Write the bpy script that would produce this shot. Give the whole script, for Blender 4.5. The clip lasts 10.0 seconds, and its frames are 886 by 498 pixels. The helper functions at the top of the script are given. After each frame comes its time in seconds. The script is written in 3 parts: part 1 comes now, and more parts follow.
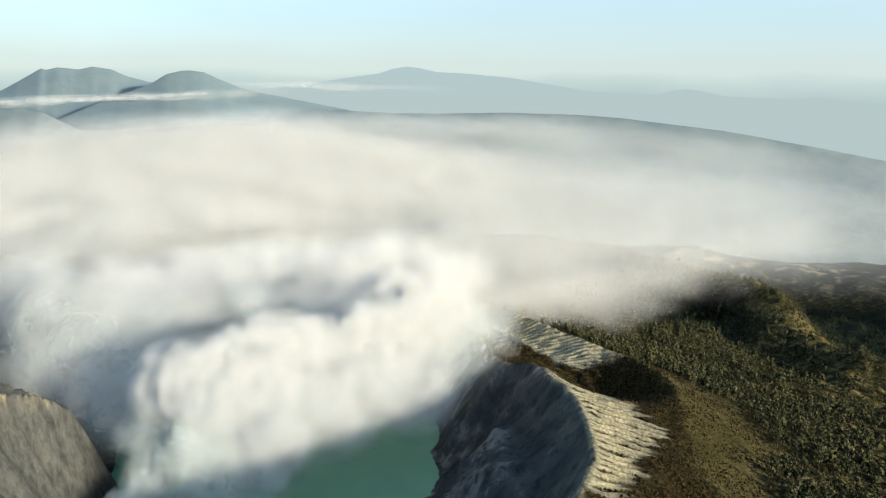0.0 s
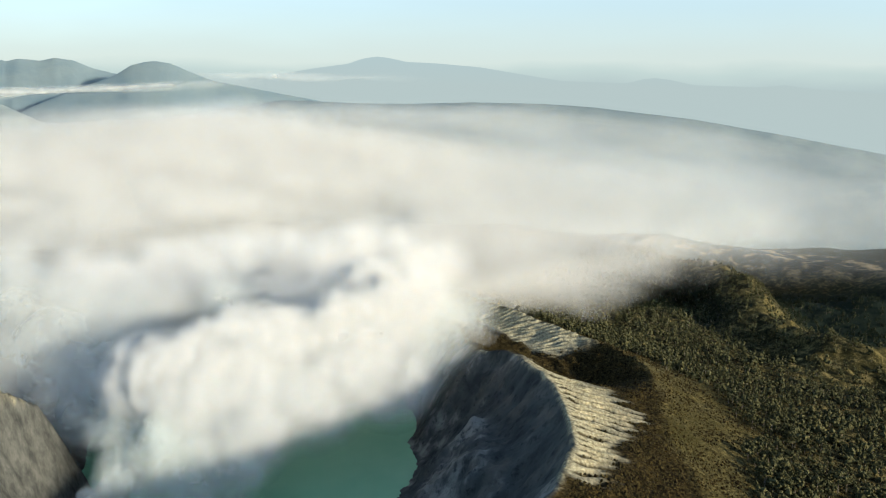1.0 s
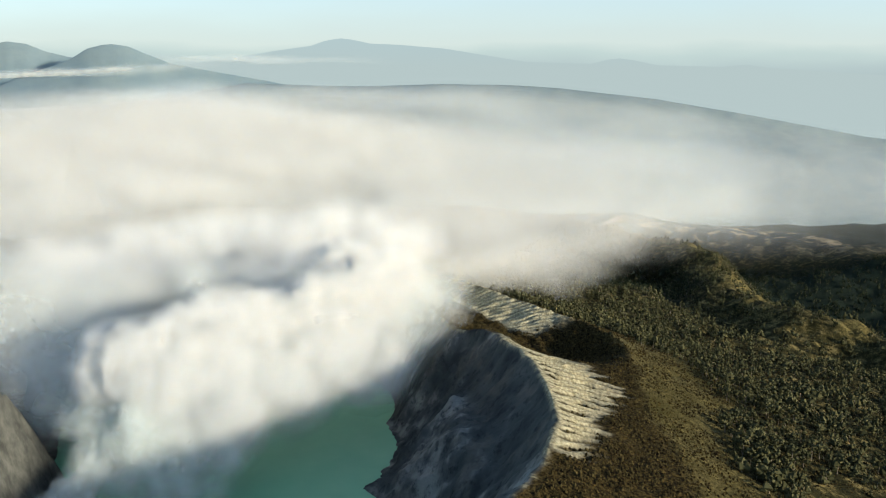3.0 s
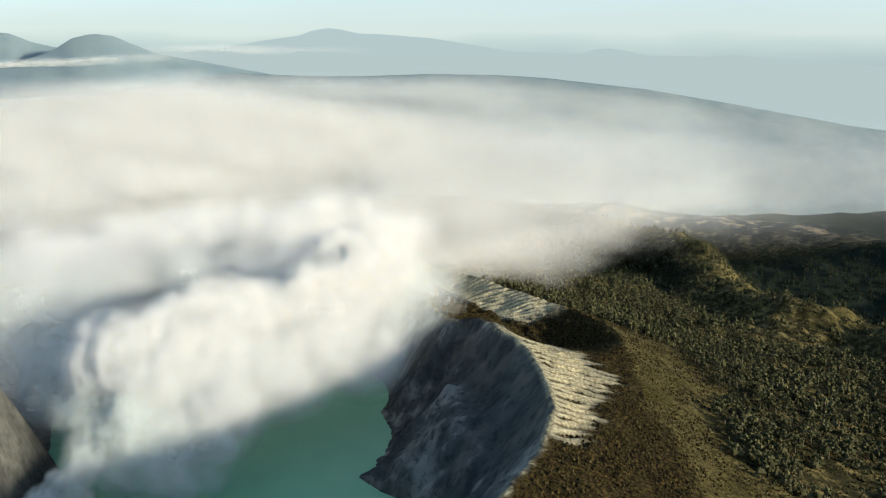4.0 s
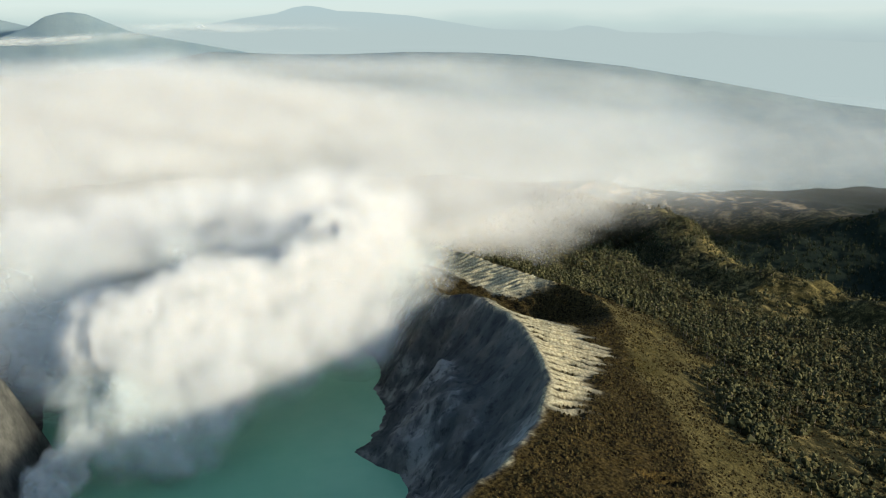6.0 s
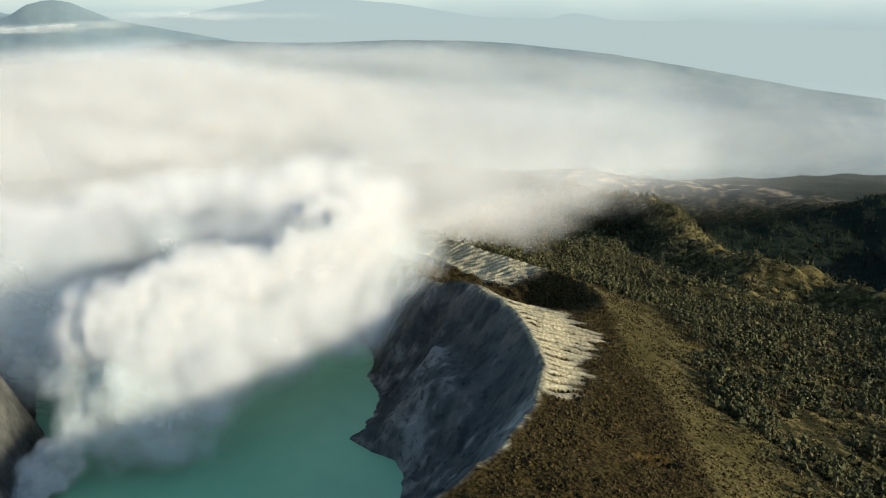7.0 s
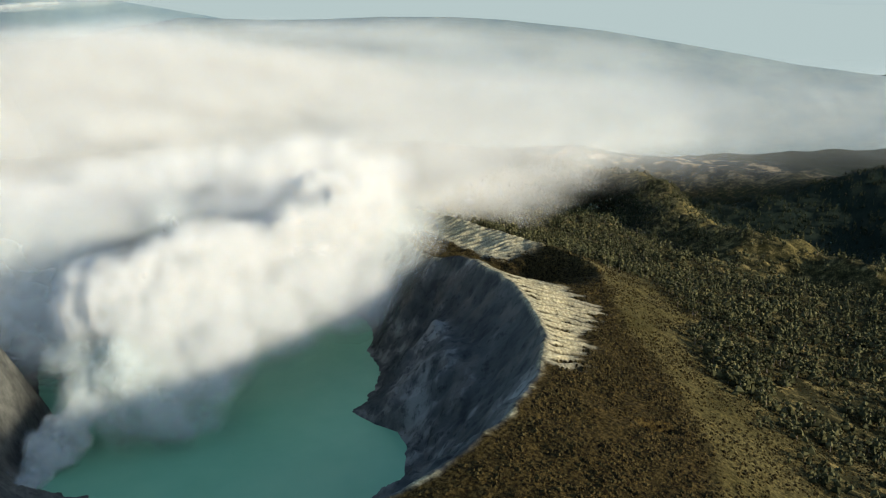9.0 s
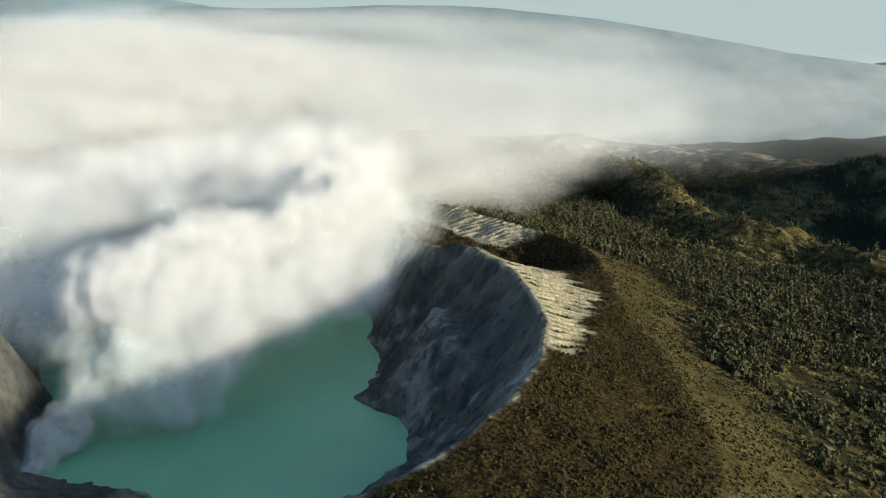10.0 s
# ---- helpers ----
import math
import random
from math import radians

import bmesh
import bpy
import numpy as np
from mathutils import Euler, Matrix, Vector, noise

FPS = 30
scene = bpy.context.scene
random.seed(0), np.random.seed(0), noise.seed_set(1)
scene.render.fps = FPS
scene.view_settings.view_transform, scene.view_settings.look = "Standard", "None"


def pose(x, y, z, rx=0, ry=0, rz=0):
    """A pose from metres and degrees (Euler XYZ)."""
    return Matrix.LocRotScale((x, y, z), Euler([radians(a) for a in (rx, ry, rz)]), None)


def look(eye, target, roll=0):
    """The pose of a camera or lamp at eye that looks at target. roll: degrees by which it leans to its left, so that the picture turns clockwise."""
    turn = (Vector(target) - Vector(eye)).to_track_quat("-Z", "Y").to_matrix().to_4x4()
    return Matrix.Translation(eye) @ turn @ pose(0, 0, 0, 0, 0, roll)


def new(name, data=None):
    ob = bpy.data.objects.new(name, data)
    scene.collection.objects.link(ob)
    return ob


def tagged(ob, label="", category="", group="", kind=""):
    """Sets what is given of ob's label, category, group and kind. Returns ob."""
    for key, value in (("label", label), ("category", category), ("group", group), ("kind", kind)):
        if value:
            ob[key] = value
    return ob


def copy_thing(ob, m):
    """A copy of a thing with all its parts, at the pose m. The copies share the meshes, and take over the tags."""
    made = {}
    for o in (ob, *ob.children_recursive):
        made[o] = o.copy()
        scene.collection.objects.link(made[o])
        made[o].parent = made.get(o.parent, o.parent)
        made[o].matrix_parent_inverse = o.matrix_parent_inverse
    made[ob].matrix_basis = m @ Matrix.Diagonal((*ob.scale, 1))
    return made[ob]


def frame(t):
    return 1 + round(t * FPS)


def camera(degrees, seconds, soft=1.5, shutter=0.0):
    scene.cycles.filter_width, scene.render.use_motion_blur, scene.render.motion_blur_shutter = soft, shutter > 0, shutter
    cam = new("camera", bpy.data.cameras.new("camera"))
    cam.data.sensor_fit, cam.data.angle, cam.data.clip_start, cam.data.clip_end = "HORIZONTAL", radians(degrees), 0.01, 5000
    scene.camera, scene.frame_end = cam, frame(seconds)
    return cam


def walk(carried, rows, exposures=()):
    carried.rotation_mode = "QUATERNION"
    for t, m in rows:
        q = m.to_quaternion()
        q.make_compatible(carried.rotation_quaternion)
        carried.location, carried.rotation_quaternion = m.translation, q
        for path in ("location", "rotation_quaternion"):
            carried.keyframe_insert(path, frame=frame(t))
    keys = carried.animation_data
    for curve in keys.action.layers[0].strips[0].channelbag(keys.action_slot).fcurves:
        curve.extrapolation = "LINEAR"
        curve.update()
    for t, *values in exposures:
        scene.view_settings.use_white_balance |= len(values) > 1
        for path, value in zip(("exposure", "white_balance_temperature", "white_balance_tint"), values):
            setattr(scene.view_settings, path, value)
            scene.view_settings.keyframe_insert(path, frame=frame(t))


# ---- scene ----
cam = camera(60.0, 10.0, soft=1.1)
# seconds, x, y, z, tilt from straight down, lean, heading
PATH = [
    (0, 0.00, 0.00, 359.26, 78.300, -0.800, -0.000),
    (0.5, -1.38, 2.80, 357.27, 77.987, -0.592, -1.099),
    (1, -3.14, 5.03, 355.57, 77.651, -0.519, -2.164),
    (1.5, -5.20, 6.75, 354.13, 77.308, -0.411, -3.021),
    (2, -7.50, 8.01, 352.91, 77.007, -0.225, -3.758),
    (2.5, -9.97, 8.88, 351.87, 76.726, -0.138, -4.257),
    (4, -17.99, 9.55, 349.51, 75.729, -0.118, -5.668),
    (4.5, -20.74, 9.26, 348.90, 75.366, -0.033, -5.920),
    (5, -23.47, 8.78, 348.35, 74.985, -0.022, -6.223),
    (5.5, -26.19, 8.13, 347.83, 74.594, 0.022, -6.638),
    (7, -34.19, 5.37, 346.44, 73.374, 0.106, -8.169),
    (7.5, -36.83, 4.22, 346.03, 72.969, 0.140, -8.354),
    (8, -39.49, 2.98, 345.63, 72.576, 0.182, -8.579),
    (8.5, -42.20, 1.64, 345.27, 72.180, 0.240, -8.812),
    (9, -45.00, 0.19, 344.96, 71.773, 0.280, -9.051),
    (9.5, -47.93, -1.37, 344.70, 71.369, 0.284, -9.309),
    (10, -51.06, -3.04, 344.52, 70.991, 0.295, -9.535),
]
walk(cam, [(r[0], pose(r[1], r[2], r[3], r[4], 0, r[6]) @ pose(0, 0, 0, 0, 0, -r[5])) for r in PATH],
     exposures=[(0.0, 0.81, 6500, 3.0), (10.0, 0.81, 6500, 3.0)])

# ---------------------------------------------------------------- light
SUN_AZ, SUN_EL = math.radians(119.0), math.radians(12.5)      # azimuth clockwise from +y
world = bpy.data.worlds.new("sky")
scene.world = world
world.use_nodes = True
wn, wl = world.node_tree.nodes, world.node_tree.links
sky = wn.new("ShaderNodeTexSky")
sky.sky_type, sky.sun_disc = "NISHITA", False
sky.sun_elevation, sky.sun_rotation = SUN_EL, SUN_AZ
sky.altitude, sky.air_density, sky.dust_density, sky.ozone_density = 2300, 1.0, 3.0, 1.0
wn["Background"].inputs["Strength"].default_value = 0.19
wl.new(sky.outputs[0], wn["Background"].inputs["Color"])

sun = new("sun", bpy.data.lights.new("sun", "SUN"))
sun.data.energy, sun.data.angle, sun.data.color = 4.3, math.radians(3.0), (1.0, 0.90, 0.75)
to_sun = Vector((math.sin(SUN_AZ) * math.cos(SUN_EL), math.cos(SUN_AZ) * math.cos(SUN_EL), math.sin(SUN_EL)))
sun.matrix_world = look((0, 0, 1500), Vector((0, 0, 1500)) - to_sun)
scene.cycles.transparent_max_bounces, scene.cycles.max_bounces, scene.cycles.diffuse_bounces = 200, 12, 10

# ---------------------------------------------------------------- noise on arrays
rng = np.random.default_rng(7)
LAT = rng.random((256, 256))


def vnoise(x, y):
    """Smooth value noise, 0 to 1."""
    x, y = np.asarray(x, float) + 1000.3, np.asarray(y, float) + 1000.7
    xi, yi = np.floor(x).astype(int), np.floor(y).astype(int)
    fx, fy = x - xi, y - yi
    fx, fy = fx * fx * fx * (fx * (fx * 6 - 15) + 10), fy * fy * fy * (fy * (fy * 6 - 15) + 10)
    a, b = LAT[xi & 255, yi & 255], LAT[(xi + 1) & 255, yi & 255]
    c, d = LAT[xi & 255, (yi + 1) & 255], LAT[(xi + 1) & 255, (yi + 1) & 255]
    return (a * (1 - fx) + b * fx) * (1 - fy) + (c * (1 - fx) + d * fx) * fy


def fbm(x, y, octaves=4, gain=0.5):
    """Fractal noise, about -1 to 1."""
    out, amp, total = 0.0, 1.0, 0.0
    for k in range(octaves):
        out = out + amp * (2 * vnoise(x * 2 ** k + 17.3 * k, y * 2 ** k - 9.1 * k) - 1)
        total += amp
        amp *= gain
    return out / total


def billow(x, y, octaves=4, gain=0.5):
    """Rounded heaps with sharp creases, 0 to 1."""
    out, amp, total = 0.0, 1.0, 0.0
    for k in range(octaves):
        out = out + amp * (1 - np.abs(2 * vnoise(x * 2 ** k + 5.3 * k, y * 2 ** k + 31.7 * k) - 1))
        total += amp
        amp *= gain
    return out / total


def smooth(a, b, v):
    u = np.clip((v - a) / (b - a), 0, 1)
    return u * u * (3 - 2 * u)


# ---------------------------------------------------------------- mesh helpers
def mesh_of(name, verts, faces, smooth_faces=True):
    """A mesh from an array of places and an array of equal-sided faces."""
    verts, faces = np.asarray(verts, np.float32), np.asarray(faces, np.int32)
    me = bpy.data.meshes.new(name)
    n, k = faces.shape
    me.vertices.add(len(verts))
    me.vertices.foreach_set("co", verts.ravel())
    me.loops.add(n * k)
    me.loops.foreach_set("vertex_index", faces.ravel())
    me.polygons.add(n)
    me.polygons.foreach_set("loop_start", np.arange(0, n * k, k, dtype=np.int32))
    me.polygons.foreach_set("loop_total", np.full(n, k, np.int32))
    me.polygons.foreach_set("use_smooth", np.full(n, smooth_faces, bool))
    me.update(calc_edges=True)
    return me


def grid_faces(rows, cols, wrap=False):
    i, j = np.meshgrid(np.arange(rows - 1), np.arange(cols if wrap else cols - 1), indexing="ij")
    a, b = i * cols + j, i * cols + (j + 1) % cols
    return np.stack([a, b, b + cols, a + cols], -1).reshape(-1, 4)


def add_value(me, name, values):
    at = me.attributes.new(name, "FLOAT", "POINT")
    at.data.foreach_set("value", np.asarray(values, np.float32).ravel())


def part(name, me, material, parent=None, label=""):
    ob = new(name, me)
    if material:
        me.materials.append(material) if not me.materials else None
    ob.parent = parent
    return tagged(ob, label)


# ---------------------------------------------------------------- materials
class Mat:
    """A node material under way."""

    def __init__(self, name, rough=0.9):
        self.m = bpy.data.materials.new(name)
        self.m.use_nodes = True
        self.t = self.m.node_tree
        self.bsdf = self.t.nodes["Principled BSDF"]
        self.bsdf.inputs["Roughness"].default_value = rough
        self.bsdf.inputs["Specular IOR Level"].default_value = 0.03
        self.pos = self.node("ShaderNodeNewGeometry").outputs["Position"]

    def node(self, kind):
        return self.t.nodes.new(kind)

    def link(self, a, b):
        self.t.links.new(a, b)

    def noise(self, scale, detail=5.0, rough=0.6, stretch=None, distortion=0.0):
        n = self.node("ShaderNodeTexNoise")
        n.inputs["Scale"].default_value, n.inputs["Detail"].default_value = scale, detail
        n.inputs["Roughness"].default_value, n.inputs["Distortion"].default_value = rough, distortion
        src = self.pos
        if stretch:
            mp = self.node("ShaderNodeMapping")
            mp.inputs["Scale"].default_value = stretch
            self.link(src, mp.inputs["Vector"])
            src = mp.outputs[0]
        self.link(src, n.inputs["Vector"])
        return n.outputs["Fac"]

    def attr(self, name):
        n = self.node("ShaderNodeAttribute")
        n.attribute_name = name
        return n.outputs["Fac"]

    def ramp(self, fac, *stops):
        r = self.node("ShaderNodeValToRGB")
        e = r.color_ramp.elements
        while len(e) < len(stops):
            e.new(0.5)
        for k, (p, c) in enumerate(stops):
            e[k].position = p
            e[k].color = (*c, 1) if len(c) == 3 else c
        self.link(fac, r.inputs[0])
        return r.outputs[0]

    def mix(self, fac, a, b):
        x = self.node("ShaderNodeMix")
        x.data_type = "RGBA"
        for k, v in ((0, fac), (6, a), (7, b)):
            if isinstance(v, (int, float)):
                x.inputs[k].default_value = v
            elif isinstance(v, tuple):
                x.inputs[k].default_value = (*v, 1)
            else:
                self.link(v, x.inputs[k])
        return x.outputs[2]

    def calc(self, op, a, b=0.0, clamp=False):
        x = self.node("ShaderNodeMath")
        x.operation, x.use_clamp = op, clamp
        for k, v in enumerate((a, b)):
            if isinstance(v, (int, float)):
                x.inputs[k].default_value = v
            else:
                self.link(v, x.inputs[k])
        return x.outputs[0]

    def colour(self, c):
        if isinstance(c, tuple):
            self.bsdf.inputs["Base Color"].default_value = (*c, 1)
        else:
            self.link(c, self.bsdf.inputs["Base Color"])
        return self

    def bump(self, height, dist, strength=1.0):
        b = self.node("ShaderNodeBump")
        b.inputs["Distance"].default_value, b.inputs["Strength"].default_value = dist, strength
        self.link(height, b.inputs["Height"])
        self.link(b.outputs[0], self.bsdf.inputs["Normal"])
        return self


def ground_material():
    g = Mat("volcanic ground", 0.95)
    fine, mid, big = g.noise(0.45, 8, 0.7), g.noise(0.06, 6, 0.6), g.noise(0.011, 4)
    crag = g.noise(0.14, 8, 0.7, (1, 1, 0.55))
    rock = g.ramp(g.attr("rib"), (0.05, (0.042, 0.045, 0.043)), (0.38, (0.074, 0.075, 0.070)), (0.62, (0.118, 0.115, 0.105)), (0.92, (0.21, 0.205, 0.19)))
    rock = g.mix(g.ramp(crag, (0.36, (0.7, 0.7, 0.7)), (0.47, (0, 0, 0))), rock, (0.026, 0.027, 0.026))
    rock = g.mix(g.ramp(g.calc("MULTIPLY", crag, g.attr("rib")), (0.27, (0, 0, 0)), (0.40, (0.4, 0.4, 0.4))), rock, (0.28, 0.275, 0.255))
    rock = g.mix(g.ramp(g.noise(0.028, 5, 0.6), (0.52, (0, 0, 0)), (0.68, (0.45, 0.45, 0.45))), rock, (0.15, 0.13, 0.105))
    streak = g.noise(0.12, 7, 0.66, (1, 1, 0.4))
    # rock west of the lake, its colour darkened in place of shade
    shaded_cliff = g.ramp(streak, (0.34, (0.040, 0.041, 0.037)), (0.48, (0.075, 0.074, 0.065)), (0.64, (0.112, 0.109, 0.094)))
    shaded_cliff = g.mix(g.ramp(crag, (0.36, (0.6, 0.6, 0.6)), (0.50, (0, 0, 0))), shaded_cliff, (0.052, 0.052, 0.047))
    rock = g.mix(g.attr("pale"), rock, shaded_cliff)
    ash = g.ramp(fine, (0.38, (0.16, 0.136, 0.080)), (0.5, (0.29, 0.25, 0.155)), (0.64, (0.45, 0.40, 0.265)))
    scrub = g.ramp(fine, (0.40, (0.009, 0.006, 0.003)), (0.51, (0.030, 0.021, 0.007)), (0.62, (0.062, 0.043, 0.015)))
    olive = g.ramp(fine, (0.39, (0.020, 0.016, 0.006)), (0.51, (0.066, 0.053, 0.019)), (0.62, (0.125, 0.100, 0.040)))
    olive = g.mix(g.ramp(g.noise(0.2, 5, 0.7), (0.40, (0.6, 0.6, 0.6)), (0.50, (0, 0, 0))), olive, (0.014, 0.011, 0.004))
    olive = g.mix(g.ramp(big, (0.48, (0, 0, 0)), (0.66, (0.7, 0.7, 0.7))), olive, (0.030, 0.025, 0.007))
    forest = g.ramp(g.calc("ADD", g.calc("MULTIPLY", fine, 0.4), g.calc("MULTIPLY", mid, 0.6)),
                    (0.40, (0.010, 0.010, 0.004)), (0.51, (0.030, 0.026, 0.010)), (0.62, (0.16, 0.122, 0.048)))
    plain = g.ramp(g.noise(0.013, 6, 0.62), (0.47, (0.012, 0.017, 0.020)), (0.53, (0.035, 0.034, 0.030)), (0.575, (0.15, 0.115, 0.072)), (0.66, (0.25, 0.19, 0.125)))
    c = g.mix(g.attr("scrub"), rock, scrub)
    c = g.mix(g.attr("olive"), c, olive)
    c = g.mix(g.attr("forest"), c, forest)
    # dry open grass, with low sunlight painted into its gold along the spur
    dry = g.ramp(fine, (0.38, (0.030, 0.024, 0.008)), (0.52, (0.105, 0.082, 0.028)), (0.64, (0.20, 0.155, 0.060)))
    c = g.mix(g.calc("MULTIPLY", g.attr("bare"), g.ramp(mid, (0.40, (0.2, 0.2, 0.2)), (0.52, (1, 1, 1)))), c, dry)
    c = g.mix(g.attr("plain"), c, plain)
    # forest floor of the valley and far hill, shade painted into its colour
    c = g.mix(g.attr("shaded_wood"), c, g.ramp(fine, (0.40, (0.006, 0.010, 0.008)), (0.62, (0.018, 0.024, 0.015))))
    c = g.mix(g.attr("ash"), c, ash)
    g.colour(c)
    return g.bump(g.calc("ADD", fine, g.calc("MULTIPLY", g.noise(0.16, 6, 0.65), 1.6)), 0.8, 0.9).m


def water_material():
    w = Mat("acid lake water", 0.38)
    w.colour(w.ramp(w.noise(0.012, 4), (0.3, (0.16, 0.39, 0.24)), (0.7, (0.21, 0.45, 0.28))))
    w.bsdf.inputs["Specular IOR Level"].default_value = 0.22
    return w.bump(w.noise(0.5, 4), 0.05, 0.35).m


def cloud_material(name, colour, scale, low, high, through_light=0.45, form=0.6, bias=1.0):
    """Mist: lets the light through by its stored density, torn by noise."""
    c = Mat(name)
    t, out = c.t, c.t.nodes["Material Output"]
    n = c.noise(scale, 4.0, 0.58)
    torn = c.ramp(n, (low, (0.25, 0.25, 0.25)), (high, (1, 1, 1)))
    fac = c.calc("MULTIPLY", c.attr("mist"), torn, True)
    dif, tra, clear = c.node("ShaderNodeBsdfDiffuse"), c.node("ShaderNodeBsdfTranslucent"), c.node("ShaderNodeBsdfTransparent")
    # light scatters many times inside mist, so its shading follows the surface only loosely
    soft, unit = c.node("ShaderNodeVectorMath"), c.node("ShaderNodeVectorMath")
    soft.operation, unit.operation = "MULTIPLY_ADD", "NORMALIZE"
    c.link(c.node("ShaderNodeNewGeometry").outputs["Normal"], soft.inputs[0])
    # each normal leans to one fixed direction, imitating that scattered light
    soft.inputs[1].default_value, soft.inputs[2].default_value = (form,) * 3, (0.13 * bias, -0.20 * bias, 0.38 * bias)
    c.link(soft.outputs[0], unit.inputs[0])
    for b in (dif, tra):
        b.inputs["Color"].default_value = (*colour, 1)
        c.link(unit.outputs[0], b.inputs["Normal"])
    both, mixed = c.node("ShaderNodeMixShader"), c.node("ShaderNodeMixShader")
    both.inputs[0].default_value = through_light
    c.link(dif.outputs[0], both.inputs[1])
    c.link(tra.outputs[0], both.inputs[2])
    c.link(fac, mixed.inputs[0])
    c.link(clear.outputs[0], mixed.inputs[1])
    c.link(both.outputs[0], mixed.inputs[2])
    c.link(mixed.outputs[0], out.inputs["Surface"])
    t.nodes.remove(c.bsdf)
    c.m.cycles.use_bump_map_correction = False
    return c.m


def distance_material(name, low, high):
    """Far land, with the haze's blue-grey mixed into its surface colour."""
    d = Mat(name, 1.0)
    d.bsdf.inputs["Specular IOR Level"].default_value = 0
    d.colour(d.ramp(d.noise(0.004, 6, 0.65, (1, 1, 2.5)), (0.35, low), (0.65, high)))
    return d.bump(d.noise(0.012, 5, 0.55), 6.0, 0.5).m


def leaf_material(name, a, b):
    f = Mat(name, 0.85)
    info = f.node("ShaderNodeObjectInfo").outputs["Random"]
    island = f.node("ShaderNodeNewGeometry").outputs["Random Per Island"]
    f.colour(f.mix(f.calc("FRACT", f.calc("ADD", info, island)), a, b))
    return f.m


GROUND, WATER = ground_material(), water_material()
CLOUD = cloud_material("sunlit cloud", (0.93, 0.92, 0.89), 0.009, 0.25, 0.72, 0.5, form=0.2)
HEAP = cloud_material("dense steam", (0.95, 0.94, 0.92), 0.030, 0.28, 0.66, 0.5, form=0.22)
# MIST, VEIL and VENT carry the lake's green bounce light in their colour
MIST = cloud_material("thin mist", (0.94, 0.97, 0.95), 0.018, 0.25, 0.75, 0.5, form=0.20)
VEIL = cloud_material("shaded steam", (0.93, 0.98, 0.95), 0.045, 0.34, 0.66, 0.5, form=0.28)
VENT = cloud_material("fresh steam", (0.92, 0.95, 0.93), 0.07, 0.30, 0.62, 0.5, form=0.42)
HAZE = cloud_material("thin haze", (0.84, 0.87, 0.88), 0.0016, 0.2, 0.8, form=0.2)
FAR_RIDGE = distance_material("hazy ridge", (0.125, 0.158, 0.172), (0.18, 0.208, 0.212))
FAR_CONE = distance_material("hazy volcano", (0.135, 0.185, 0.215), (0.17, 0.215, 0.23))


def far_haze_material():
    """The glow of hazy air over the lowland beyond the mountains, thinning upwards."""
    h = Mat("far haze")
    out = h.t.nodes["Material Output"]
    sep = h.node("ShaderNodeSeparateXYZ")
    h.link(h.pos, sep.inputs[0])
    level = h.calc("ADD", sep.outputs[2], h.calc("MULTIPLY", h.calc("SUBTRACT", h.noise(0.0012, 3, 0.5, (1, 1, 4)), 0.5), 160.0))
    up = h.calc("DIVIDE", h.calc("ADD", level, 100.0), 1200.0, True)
    # the hazy air's light is painted as the sheet's own emission
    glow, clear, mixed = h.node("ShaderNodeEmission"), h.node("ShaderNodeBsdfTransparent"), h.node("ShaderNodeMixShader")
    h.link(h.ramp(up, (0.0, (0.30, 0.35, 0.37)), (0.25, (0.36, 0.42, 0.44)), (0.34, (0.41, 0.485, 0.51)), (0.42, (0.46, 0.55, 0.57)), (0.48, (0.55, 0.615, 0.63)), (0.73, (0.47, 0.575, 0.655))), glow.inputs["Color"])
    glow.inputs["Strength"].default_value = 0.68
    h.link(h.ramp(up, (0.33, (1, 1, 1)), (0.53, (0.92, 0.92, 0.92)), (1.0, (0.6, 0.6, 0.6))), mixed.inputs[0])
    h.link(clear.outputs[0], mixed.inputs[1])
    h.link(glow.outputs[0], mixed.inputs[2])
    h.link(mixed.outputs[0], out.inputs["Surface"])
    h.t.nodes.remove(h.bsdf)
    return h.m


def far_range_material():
    """A range so far off that only haze shows, emitted as its colour."""
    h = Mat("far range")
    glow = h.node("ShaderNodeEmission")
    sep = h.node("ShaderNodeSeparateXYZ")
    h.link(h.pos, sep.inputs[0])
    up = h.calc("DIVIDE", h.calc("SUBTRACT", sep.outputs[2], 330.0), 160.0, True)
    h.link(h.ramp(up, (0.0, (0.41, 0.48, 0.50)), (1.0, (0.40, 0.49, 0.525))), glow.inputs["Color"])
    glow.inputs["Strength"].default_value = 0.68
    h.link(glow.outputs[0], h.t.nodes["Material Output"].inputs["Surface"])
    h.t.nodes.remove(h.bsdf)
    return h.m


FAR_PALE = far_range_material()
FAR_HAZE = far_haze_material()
LEAF = leaf_material("casuarina leaves", (0.018, 0.019, 0.008), (0.084, 0.078, 0.036))
SHRUB = leaf_material("dry shrubs", (0.010, 0.007, 0.003), (0.056, 0.042, 0.016))
# darker copy of LEAF, with the valley's shade in its colour
SHADED_LEAF = leaf_material("dense shaded foliage", (0.010, 0.014, 0.008), (0.032, 0.036, 0.018))
BARK = Mat("grey bark", 0.9).colour((0.16, 0.13, 0.10)).m

# ---------------------------------------------------------------- the land
CX, CY = -150.0, 640.0                     # middle of the crater
